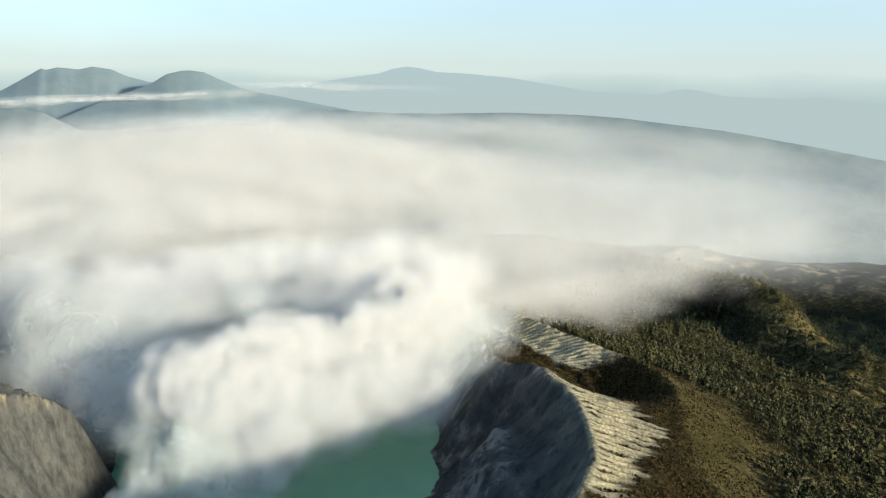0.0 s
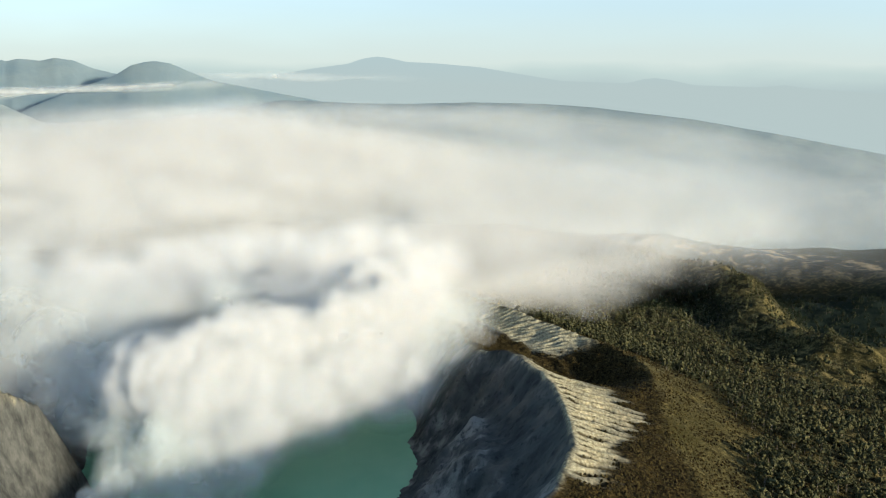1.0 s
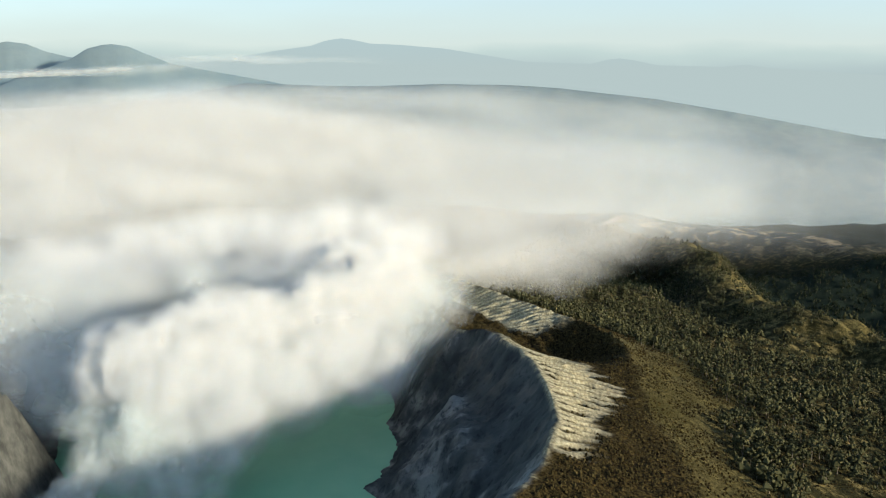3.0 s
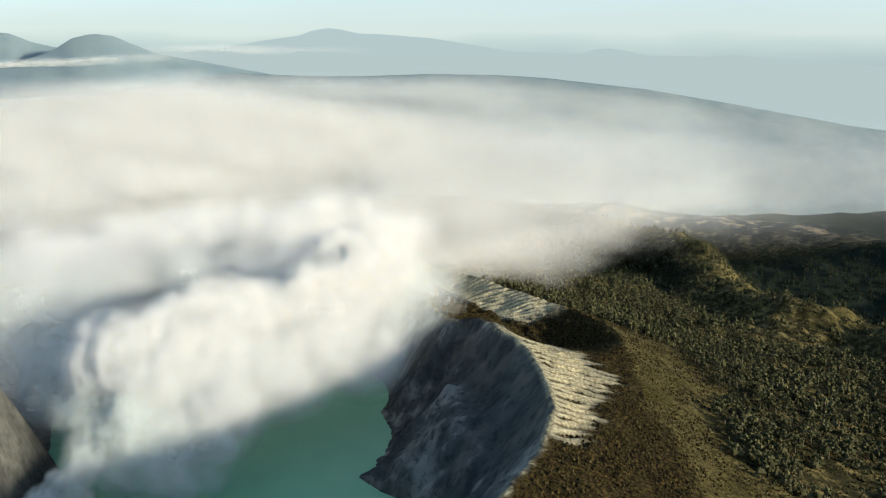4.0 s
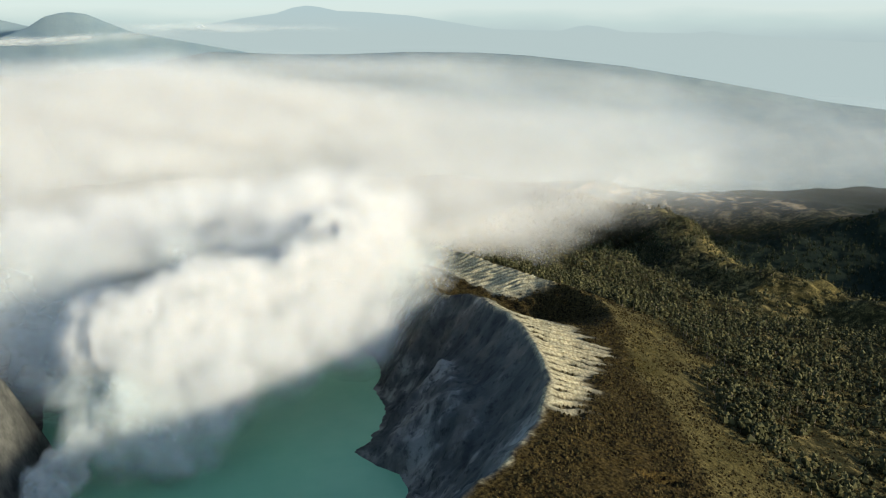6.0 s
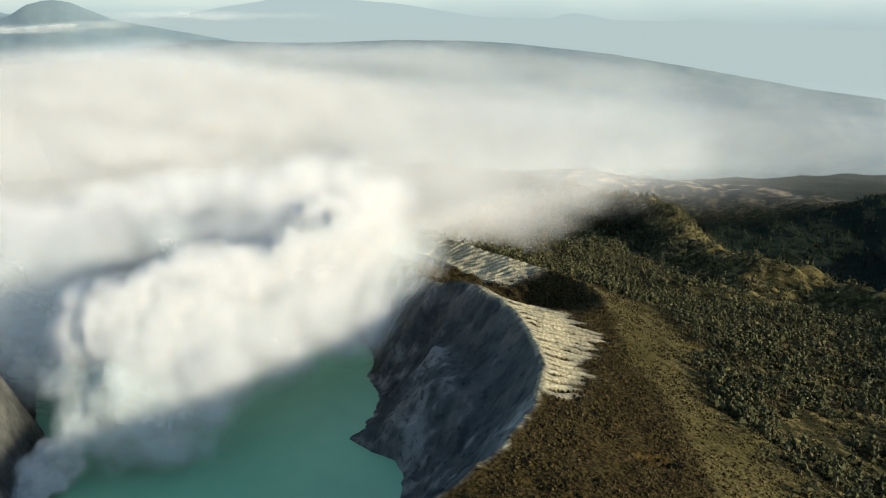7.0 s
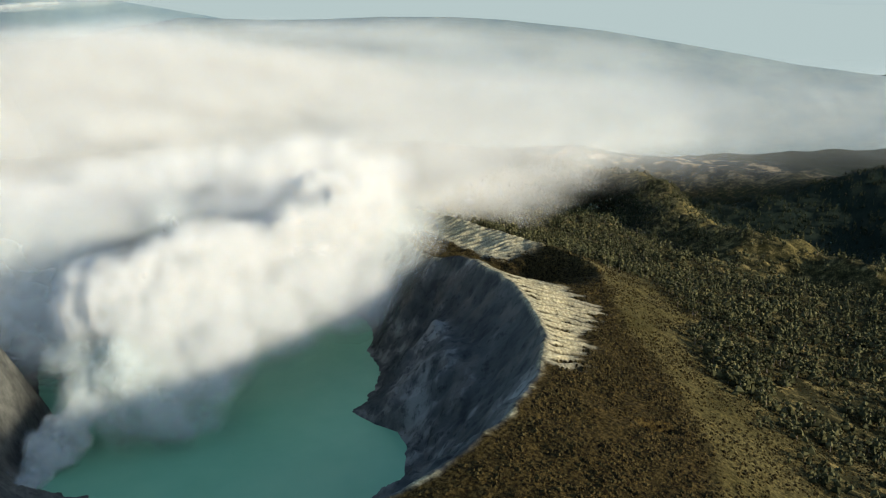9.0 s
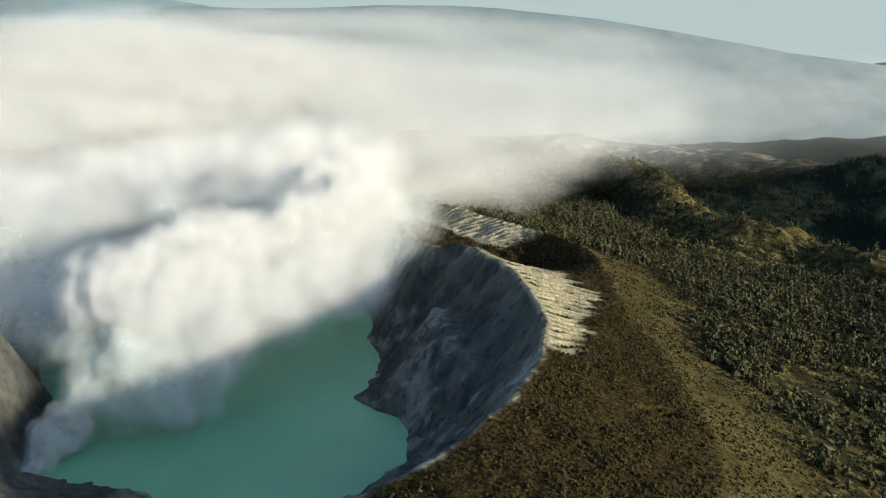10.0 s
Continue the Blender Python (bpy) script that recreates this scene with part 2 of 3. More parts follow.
# bearing from the middle (degrees from +x), radius and height of the crest
CREST = np.array([(-180, 290, 108), (-173, 235, 116), (-169, 192, 108), (-166, 166, 96), (-163, 164, 98), (-157, 178, 118), (-150, 202, 134), (-140, 238, 140), (-110, 340, 112), (-80, 337, 104), (-70.7, 338, 105), (-65.6, 341, 112), (-60, 342, 120), (-53, 336, 124), (-46, 324, 125), (-36, 306, 120),
                  (-23, 283, 113), (-10, 264, 111), (0, 255, 108), (5.3, 250, 105), (11, 249, 102), (18, 247, 98), (24, 237, 91), (30, 238, 84), (38.7, 262, 76), (60, 320, 84), (110, 350, 90), (180, 290, 100)])
# bearing and radius of the lake's shore
SHORE = np.array([(-180, 150), (-171, 144), (-166, 126), (-161, 130), (-150, 146), (-140, 168), (-122, 152), (-105, 150), (-75, 203), (-57, 215), (-46, 218), (-38, 200), (-31, 186), (-27.5, 176), (-25.5, 152), (-19.3, 127), (-12, 133), (-5, 137),
                  (3, 147), (29, 160), (42, 200), (90, 300), (150, 210), (167, 165), (180, 150)])
# bearing, radius and height of the outer break of slope
OUTER = np.array([(-180, 480, 100), (-75, 500, 95), (-47, 448, 95), (-41, 427, 92), (-31, 393, 90), (-16.6, 357, 88), (-5.6, 359, 85), (7.9, 380, 80),
                  (17, 390, 78), (25, 390, 75), (32, 377, 78), (39, 374, 80), (46, 379, 82), (58, 400, 80), (70, 440, 80), (110, 480, 100), (180, 480, 100)])


def table(tab, col, th):
    return np.interp(th, tab[:, 0], tab[:, col])


SPUR = ((3600, 100), (1500, 700), (1000, 900), (775, 995), (715, 1075), (650, 1090), (622, 1215), (650, 1350), (690, 1500), (780, 1740), (800, 2300), (300, 4200))


def side_of(x, y, line):
    """Signed distance from a line of points, positive on its right-hand far side."""
    best, out = np.full(np.shape(x), 1e9), np.zeros(np.shape(x))
    for (ax, ay), (bx, by) in zip(line[:-1], line[1:]):
        ux, uy = bx - ax, by - ay
        t = np.clip(((x - ax) * ux + (y - ay) * uy) / (ux * ux + uy * uy), 0, 1)
        d = np.hypot(x - ax - t * ux, y - ay - t * uy)
        nearer = d < best
        best = np.where(nearer, d, best)
        out = np.where(nearer, np.where(ux * (y - ay) - uy * (x - ax) > 0, -d, d), out)
    return out


def land(x, y):
    """Height of the ground, and how far it is ash, scrub, olive grass, forest floor and plain."""
    dx, dy = x - CX, y - CY
    r, th = np.hypot(dx, dy), np.degrees(np.arctan2(dy, dx))
    ragged = 5.0 * fbm(th / 4.0, r / 200.0, 3)
    rc, hc = table(CREST, 1, th) + 0.5 * ragged, table(CREST, 2, th) + 2.0 * fbm(th / 3.0, 0 * th, 3)
    rs, ro, ho = table(SHORE, 1, th) + ragged, table(OUTER, 1, th) + 0.8 * ragged, table(OUTER, 2, th)
    # inner wall
    u = np.clip((r - rs) / np.maximum(rc - rs, 1), -0.6, 1)
    flute = billow(th / 5.5, r / 160.0, 4) - 0.55
    up = np.clip(u, 0, 1)
    wall = hc * np.where(u > 0, 0.10 * up + 0.90 * up ** 1.18, u * 0.6)
    lumps = up * (1 - up) * 4
    # two blunt buttresses with a smooth scree hollow under the highest part of the rim
    hollow = smooth(-46, -36, th) * (1 - smooth(4, 13, th)) * smooth(0.50, 0.70, u)
    butt = (np.exp(-((th - 1) / 13) ** 2) + 0.7 * np.exp(-((th + 20) / 6) ** 2)) * (1 - smooth(0.52, 0.78, u)) * smooth(0.05, 0.3, u)
    craggy = 1 - 0.4 * hollow
    wall = wall + lumps * (8.0 * flute * craggy + 4 * butt - 8 * hollow + craggy * 15.0 * fbm(x / 60 + 2, y / 60, 4, 0.55) + 9.0 * (billow(x / 34, y / 34 + 3, 4, 0.55) - 0.55) * craggy)
    wall = wall + smooth(0, 0.08, u) * (1 - smooth(0.93, 1.0, u)) * (0.9 + 5.2 * craggy) * (fbm(x / 13, y / 13, 5, 0.66) - 0.35 * billow(x / 19, y / 19 + 2, 3))
    # shelf between crest and outer break
    v = np.clip((r - rc) / np.maximum(ro - rc, 1), 0, 1)
    shelf = hc * (1 - v) + ho * v
    bowl = smooth(-4, 14, th) * (1 - smooth(62, 80, th)) * np.sin(np.pi * np.clip((v - 0.06) / 0.94, 0, 1)) ** 1.2
    shelf = shelf - (26 - 13 * smooth(18, 28, th)) * bowl
    far_face = smooth(24, 29, th) * (1 - smooth(60, 72, th)) * smooth(0.55, 0.66, v) * (1 - smooth(0.99, 1.03, (r - rc) / np.maximum(ro - rc, 1)))
    outer_ash = np.interp(th, (-42, -39, -35, -30, -23, -13.3, -10.7, -2.3, 1.5, 6.4, 12, 16), (0.0, 0.16, 0.30, 0.32, 0.42, 0.74, 0.68, 0.56, 0.40, 0.24, 0.12, 0.0))
    gully = smooth(-42, -40, th) * (1 - smooth(9, 16, th)) * smooth(0.0, 0.05, v) * (1 - smooth(-0.07, 0.07, v - outer_ash + 0.20 * fbm((y + 0.1 * x) / 9.0, r / 40, 4)))
    ash_zone = gully
    # gullies run straight down the outer slope, not along the radius; they meander, fork and die out
    lean = np.interp(th, (-40, -14, 2, 14), (-0.16, -0.02, 0.28, 0.55))
    line = y + lean * (x - 120) + 7 * fbm(x / 34, y / 30, 3) + 2.5 * fbm(x / 9, y / 12, 2)
    ripple = (1 - np.abs(np.sin(np.pi * line / 11.0))) * np.clip(0.62 + 0.9 * vnoise(x / 26 + 7, y / 11), 0, 1)
    fine_rill = (1 - np.abs(np.sin(np.pi * (line + 3 * fbm(x / 15, y / 15, 2)) / 4.6))) * np.clip(1.4 * vnoise(x / 18, y / 14 + 4) - 0.2, 0, 1)
    ripple = np.clip(ripple, 0, 1)
    shelf = shelf - gully * smooth(0.02, 0.22, v) * (8.0 * ripple ** 1.2 + 1.8 * fine_rill ** 1.5)
    # gully floors take the dark scrub colour in place of their shade
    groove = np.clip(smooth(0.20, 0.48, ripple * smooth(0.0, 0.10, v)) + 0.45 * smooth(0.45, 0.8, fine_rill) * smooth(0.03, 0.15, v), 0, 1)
    shelf = shelf + (1 - gully) * smooth(0, 0.2, v) * (2.2 + 3.5 * smooth(4, 14, th)) * (1 - 0.85 * far_face) * fbm(x / 13, y / 13, 5, 0.6)
    # far rim segment behind the corner
    rill = 1 - np.abs(np.sin(np.radians((th + 0.10 * (r - ro) + 1.2 * fbm(th / 3, r / 30, 3)) * 180 / 1.5)))
    shelf = shelf - far_face * (3.6 * rill ** 1.4 + 2.0 * fbm(x / 12, y / 12, 3))
    shelf = shelf - 9 * np.exp(-(((x - 143 - 0.2 * (y - 375)) / 12) ** 4 + ((y - 375) / 4.5) ** 4))
    # outer flank
    e = np.maximum(r - ro, 0)
    flank = ho - 165 * (1 - np.exp(-e / 320)) - 0.12 * np.maximum(r - 1050, 0)
    spur = smooth(40, 500, e)
    flank = flank + spur * (34 * (billow(th / 13 + 2.2, r / 900, 4, 0.55) - 0.55) * np.clip(r / 900, 0.5, 1.6) + 10 * fbm(x / 120, y / 120, 4))
    flank = flank + smooth(5, 60, e) * 2.5 * fbm(x / 22, y / 22, 4)
    # spur that runs out to a hill, the shaded valley behind it and the dark ridge beyond
    sd = side_of(x, y, SPUR) + 28 * fbm(x / 90, y / 90, 4)
    reach = smooth(620, 1000, r) * (1 - smooth(2300, 2800, r))
    crest = (18 - 9 * smooth(1150, 1450, y)) * np.exp(-(sd / 75) ** 2) * (0.45 + 0.9 * billow(x / 90, y / 90, 4, 0.55)) - 20 * np.exp(-((sd + 115) / 65) ** 2)
    valley = 125 * smooth(5, 210, sd) * (1 - smooth(480, 900, sd)) + 34 * smooth(0, 260, -sd) * smooth(1250, 1500, y)
    hill = 8 * np.exp(-(((x - 830) / 260) ** 2 + ((y - 1900) / 230) ** 2))
    hill = hill + 92 * np.exp(-(((x - 1480) / 430) ** 2 + ((y - 2000) / 150) ** 2)) * (0.7 + 0.6 * billow(x / 150 + 4, y / 150, 4))
    flank = flank + reach * (crest - valley) + hill + smooth(480, 800, r) * (13 * (billow(x / 85, y / 85, 4, 0.55) - 0.5) + 5 * fbm(x / 30, y / 30, 3))
    far = smooth(2900, 3500, r)
    flank = flank * (1 - far) + far * (-410 + 16 * fbm(x / 200, y / 200, 4))
    flank = flank + smooth(4300, 5200, r) * 300
    z = np.where(r < rc, wall, np.where(r < ro, shelf, flank))
    # zones
    edge = smooth(-2.5, 0, r - rc) * (1 - smooth(1, np.maximum(5 + 5 * fbm(th / 1.5, r / 30, 3), 2), r - rc))
    # ash thins in grooves and rills, so their shade is painted as colour
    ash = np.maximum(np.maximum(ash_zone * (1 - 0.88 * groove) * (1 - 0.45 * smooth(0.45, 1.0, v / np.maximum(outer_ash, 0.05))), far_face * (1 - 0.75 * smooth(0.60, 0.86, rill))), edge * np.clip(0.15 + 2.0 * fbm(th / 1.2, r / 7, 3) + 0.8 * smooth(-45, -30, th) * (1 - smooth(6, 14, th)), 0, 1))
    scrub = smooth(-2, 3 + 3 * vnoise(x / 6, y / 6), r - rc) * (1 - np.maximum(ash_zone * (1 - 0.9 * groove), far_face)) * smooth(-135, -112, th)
    olive = smooth(-14, 10, r - ro + 6 * fbm(x / 20, y / 20, 3))
    forest = smooth(45, 110, r - ro + 38 * fbm(x / 70, y / 70, 4))
    # rock tone: lighter on ribs and buttresses, darker in grooves and the hollow
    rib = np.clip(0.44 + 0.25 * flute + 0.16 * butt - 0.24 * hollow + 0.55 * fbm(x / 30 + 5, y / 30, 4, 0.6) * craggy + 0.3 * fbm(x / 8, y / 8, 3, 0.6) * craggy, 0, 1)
    # crater's west side, where the shade-darkened rock colour goes
    pale = (1 - smooth(-135, -108, th)) * (r < rc + 60)
    z = z - pale * (r < rc) * lumps * 16 * (billow(th / 2.2, r / 300.0, 3) - 0.5)
    # dense forest, and the shade painted over valley, west slope and far plain
    shaded_wood = np.maximum(reach * np.maximum(smooth(40, 110, sd), smooth(0, 120, -sd) * smooth(1150, 1450, y)), smooth(2350, 2700, r) * smooth(1450, 1850, x + 300 * fbm(x / 400, y / 400, 3)))
    shaded_wood = shaded_wood * (1 - smooth(2250, 2500, r) * (1 - smooth(1450, 1850, x)))
    # open strip on the spur's sunny side, where that light is painted
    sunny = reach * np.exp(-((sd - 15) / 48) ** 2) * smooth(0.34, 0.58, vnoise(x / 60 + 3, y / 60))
    return z, np.clip(ash, 0, 1), scrub, olive, forest, smooth(2350, 2700, r), shaded_wood, rib, sunny, pale


def build_ground():
    th = np.concatenate([np.arange(-180, -82, 0.9), np.arange(-82, -44, 0.26), np.arange(-44, 14, 0.15), np.arange(14, 62, 0.22), np.arange(62, 180, 0.9)])
    r = [70.0]
    while r[-1] < 6500:
        r.append(r[-1] + (1.8 if 110 < r[-1] < 430 else 3.0 if r[-1] <= 110 else max(2.2, 0.0095 * (r[-1] - 200))))
    r = np.array(r)
    rr, tt = np.meshgrid(r, np.radians(th), indexing="ij")
    x, y = CX + rr * np.cos(tt), CY + rr * np.sin(tt)
    z, ash, scrub, olive, forest, plain, shaded_wood, rib, bare, pale = land(x, y)
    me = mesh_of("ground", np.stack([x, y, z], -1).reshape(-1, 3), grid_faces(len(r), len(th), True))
    for n, v in (("ash", ash), ("scrub", scrub), ("olive", olive), ("forest", forest), ("plain", plain), ("shaded_wood", shaded_wood), ("rib", rib), ("bare", bare), ("pale", pale)):
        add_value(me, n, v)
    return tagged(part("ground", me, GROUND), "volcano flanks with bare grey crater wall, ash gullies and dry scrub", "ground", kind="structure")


def build_lake():
    th = np.radians(np.arange(0, 360, 2.0))
    rad = table(SHORE, 1, (np.degrees(th) + 180) % 360 - 180) + 16
    k = np.array([0.0, 0.25, 0.5, 0.75, 1.0])
    x, y = CX + k[:, None] * rad * np.cos(th), CY + k[:, None] * rad * np.sin(th)
    me = mesh_of("water", np.stack([x, y, 0 * x], -1).reshape(-1, 3), grid_faces(len(k), len(th), True))
    return tagged(part("water", me, WATER), "still turquoise acid lake filling the crater", "lake", kind="structure")


build_ground()
build_lake()


# ---------------------------------------------------------------- far mountains
def ridge_mesh(name, xs, depth, crest, base, half, roughness, seed, skew=0.0):
    """A mountain body: crest heights along x, sloping down to both sides in y."""
    v = np.concatenate([np.linspace(-1, -0.03, 30), [-0.004, 0.0, 0.004], np.linspace(0.03, 1, 30)])
    xx, vv = np.meshgrid(xs, v, indexing="ij")
    top = np.array([crest(a) for a in xs])[:, None]
    fall = 1 - np.abs(vv) ** 1.1
    ribs = billow(xx / (half * 0.30) + seed, vv * 1.6 + seed, 5, 0.55) - 0.55
    z = base + (top - base) * fall + roughness * ribs * (1 - fall) * fall * 4 + roughness * 0.12 * fbm(xx / 60 + seed, vv * 6, 4)
    return mesh_of(name, np.stack([xx, depth - skew * xx + half * vv, z], -1).reshape(-1, 3), grid_faces(len(xs), len(v)))


def along(*pts):
    px, pz = [p[0] for p in pts], [p[1] for p in pts]
    return lambda a: float(np.interp(a, px, pz))


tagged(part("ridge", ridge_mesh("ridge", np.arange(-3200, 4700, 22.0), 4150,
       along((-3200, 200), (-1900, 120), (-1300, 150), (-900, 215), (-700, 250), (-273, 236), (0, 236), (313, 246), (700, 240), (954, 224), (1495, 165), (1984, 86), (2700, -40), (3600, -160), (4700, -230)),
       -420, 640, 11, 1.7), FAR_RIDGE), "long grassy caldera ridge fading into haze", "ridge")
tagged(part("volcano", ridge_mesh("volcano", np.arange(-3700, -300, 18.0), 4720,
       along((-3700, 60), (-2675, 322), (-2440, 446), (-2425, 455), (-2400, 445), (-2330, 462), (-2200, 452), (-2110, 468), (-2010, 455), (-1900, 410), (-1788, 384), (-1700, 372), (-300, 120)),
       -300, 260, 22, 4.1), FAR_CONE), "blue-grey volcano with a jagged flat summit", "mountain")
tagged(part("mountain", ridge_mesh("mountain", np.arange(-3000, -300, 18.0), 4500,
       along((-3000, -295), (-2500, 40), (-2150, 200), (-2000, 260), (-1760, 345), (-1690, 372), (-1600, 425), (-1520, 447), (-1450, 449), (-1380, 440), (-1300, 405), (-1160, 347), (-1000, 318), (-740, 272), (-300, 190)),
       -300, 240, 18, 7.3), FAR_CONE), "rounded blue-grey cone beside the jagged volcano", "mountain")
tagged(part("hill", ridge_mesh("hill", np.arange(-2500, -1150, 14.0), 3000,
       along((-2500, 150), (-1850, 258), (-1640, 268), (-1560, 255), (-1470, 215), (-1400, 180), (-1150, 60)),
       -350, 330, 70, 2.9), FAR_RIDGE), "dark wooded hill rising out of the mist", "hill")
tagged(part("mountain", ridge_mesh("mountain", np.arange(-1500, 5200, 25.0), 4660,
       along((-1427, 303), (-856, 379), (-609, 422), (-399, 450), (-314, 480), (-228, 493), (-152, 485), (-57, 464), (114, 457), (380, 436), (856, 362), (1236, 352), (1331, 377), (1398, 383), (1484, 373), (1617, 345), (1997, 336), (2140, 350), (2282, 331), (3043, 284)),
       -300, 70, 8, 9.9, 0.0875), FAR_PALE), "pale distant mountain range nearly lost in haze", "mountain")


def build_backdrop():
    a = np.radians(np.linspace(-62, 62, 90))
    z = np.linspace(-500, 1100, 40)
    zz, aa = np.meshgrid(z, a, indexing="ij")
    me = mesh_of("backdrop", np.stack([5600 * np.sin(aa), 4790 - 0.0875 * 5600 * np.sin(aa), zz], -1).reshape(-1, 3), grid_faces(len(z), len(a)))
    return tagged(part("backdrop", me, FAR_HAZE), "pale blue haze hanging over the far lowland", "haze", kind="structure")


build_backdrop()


# ---------------------------------------------------------------- clouds
def soft_sheet(name, x, y, z, density, material, label, category):
    """One soft layer of mist with its density at every point, only where there is some."""
    faces = grid_faces(*x.shape)
    faces = faces[density.ravel()[faces].max(1) > 0.002]
    if not len(faces):
        return
    used, faces = np.unique(faces, return_inverse=True)
    me = mesh_of(name, np.stack([x, y, z], -1).reshape(-1, 3)[used], faces.reshape(-1, 4))
    add_value(me, "mist", density.ravel()[used])
    tagged(part(name, me, material), label, category, kind="stuff")


LAT3 = rng.random((32, 32, 32))


def noise3(x, y, z):
    """Smooth value noise in space, 0 to 1."""
    cells, parts = [], []
    for q, off in ((x, 300.3), (y, 300.7), (z, 300.1)):
        q = np.asarray(q, float) + off
        i = np.floor(q).astype(int)
        f = q - i
        cells.append((i & 31, (i + 1) & 31))
        parts.append(f * f * f * (f * (f * 6 - 15) + 10))
    out = 0.0
    for a in (0, 1):
        for b in (0, 1):
            for c in (0, 1):
                w = (parts[0] if a else 1 - parts[0]) * (parts[1] if b else 1 - parts[1]) * (parts[2] if c else 1 - parts[2])
                out = out + w * LAT3[cells[0][a], cells[1][b], cells[2][c]]
    return out


def heaps3(x, y, z, size, octaves=4, gain=0.5):
    """Rounded lumps parted by creases, as steam boils up; about -0.5 to 0.5."""
    out, amp, total = 0.0, 1.0, 0.0
    for k in range(octaves):
        f = 2.1 ** k / size
        out = out + amp * np.abs(2 * noise3(x * f + 3.7 * k, y * f + 8.1 * k, z * f + 5.9 * k) - 1)
        total += amp
        amp *= gain
    return out / total * 1.6 - 0.5


def drift3(x, y, z, size, octaves=3, gain=0.5):
    """Fractal noise in space, about -1 to 1."""
    out, amp, total = 0.0, 1.0, 0.0
    for k in range(octaves):
        f = 2.0 ** k / size
        out = out + amp * (2 * noise3(x * f + 11.3 * k, y * f + 2.9 * k, z * f + 7.7 * k) - 1)
        total += amp
        amp *= gain
    return out / total


def level_surface(field, level, axes):
    """The surface where a field on a grid passes a level: one corner in each cell that it crosses, one quad on each edge."""
    f = field - level
    inside = f > 0
    nx, ny, nz = f.shape
    total, count = np.zeros((nx - 1, ny - 1, nz - 1, 3), np.float32), np.zeros((nx - 1, ny - 1, nz - 1), np.float32)

    def corner(q, c):
        return q[c[0]:nx - 1 + c[0], c[1]:ny - 1 + c[1], c[2]:nz - 1 + c[2]]

    for axis in range(3):
        for k in range(4):
            lo = [k & 1, k >> 1]
            lo.insert(axis, 0)
            hi = list(lo)
            hi[axis] = 1
            fa, fb = corner(f, lo), corner(f, hi)
            cut = corner(inside, lo) != corner(inside, hi)
            t = np.where(cut, fa / np.where(cut, fa - fb, 1), 0)
            for d in range(3):
                total[..., d] += np.where(cut, t if d == axis else lo[d], 0)
            count += cut
    used = count > 0
    number = np.full(used.shape, -1)
    number[used] = np.arange(used.sum())
    idx = np.argwhere(used)
    at = idx + total[used] / count[used][:, None]
    verts = np.stack([axes[d][0] + at[:, d] * (axes[d][1] - axes[d][0]) for d in range(3)], -1)
    faces = []
    for axis in range(3):
        lo, hi = [slice(None)] * 3, [slice(None)] * 3
        lo[axis], hi[axis] = slice(0, -1), slice(1, None)
        p, q = inside[tuple(lo)], inside[tuple(hi)]
        e = np.argwhere(p != q)
        u, v = [d for d in range(3) if d != axis]
        e = e[(e[:, u] > 0) & (e[:, v] > 0) & (e[:, u] < f.shape[u] - 1) & (e[:, v] < f.shape[v] - 1)]
        flip = p[tuple(e.T)] == (axis == 1)
        quad = []
        for du, dv in ((1, 1), (0, 1), (0, 0), (1, 0)):
            g = e.copy()
            g[:, u] -= du
            g[:, v] -= dv
            quad.append(number[tuple(g.T)])
        quad = np.stack(quad, -1)
        quad[flip] = quad[flip][:, ::-1]
        faces.append(quad)
    return verts, np.concatenate(faces)


def shells(name, x, y, z, form, levels, material, label, category, thin=None):
    """A body of steam or cloud as nested soft skins: form(x, y, z) is how deep a place lies inside it, levels are (depth, cover)."""
    gx, gy, gz = np.meshgrid(x, y, z, indexing="ij")
    field = form(gx, gy, gz)
    vs, fs, ms, at = [], [], [], 0
    for depth, cover in levels:
        v, f = level_surface(field, depth, (x, y, z))
        if not len(f):
            continue
        f = f[:, ::-1]
        m = cover * (thin(*v.T) if thin else np.ones(len(v)))
        f = f[m[f].max(1) > 0.003]
        vs.append(v)
        fs.append(f + at)
        ms.append(m)
        at += len(v)
    me = mesh_of(name, np.concatenate(vs), np.concatenate(fs))
    add_value(me, "mist", np.concatenate(ms))
    return tagged(part(name, me, material), label, category, kind="stuff")


def puffs(spheres, x, y, z, blend=7.0):
    """Depth inside a smooth union of balls."""
    out = 0.0
    for cx, cy, cz, r in spheres:
        out = out + np.exp(np.clip((r - np.sqrt((x - cx) ** 2 + (y - cy) ** 2 + ((z - cz) * 1.1) ** 2)) / blend, -30, 30))
    return blend * np.log(out + 1e-13)


# the steam's main lumps: x, y, z, radius
HEAP_LUMPS = ((-173, 640, 118, 37), (-209, 630, 103, 38), (-235, 640, 103, 26), (-249, 640, 90, 20), (-190, 620, 84, 40), (-164, 615, 56, 28),
              (-141, 630, 87, 48), (-110, 650, 98, 43), (-67, 665, 96, 40), (-31, 680, 92, 31), (-5, 690, 83, 16), (-134, 665, 123, 30),
              (-169, 660, 139, 18), (-77, 690, 126, 40), (-36, 715, 130, 41), (-146, 620, 61, 28), (-119, 635, 73, 32), (-86, 650, 76, 25),
              (-47, 672, 73, 20), (-52, 760, 149, 34), (-1, 770, 139, 32))
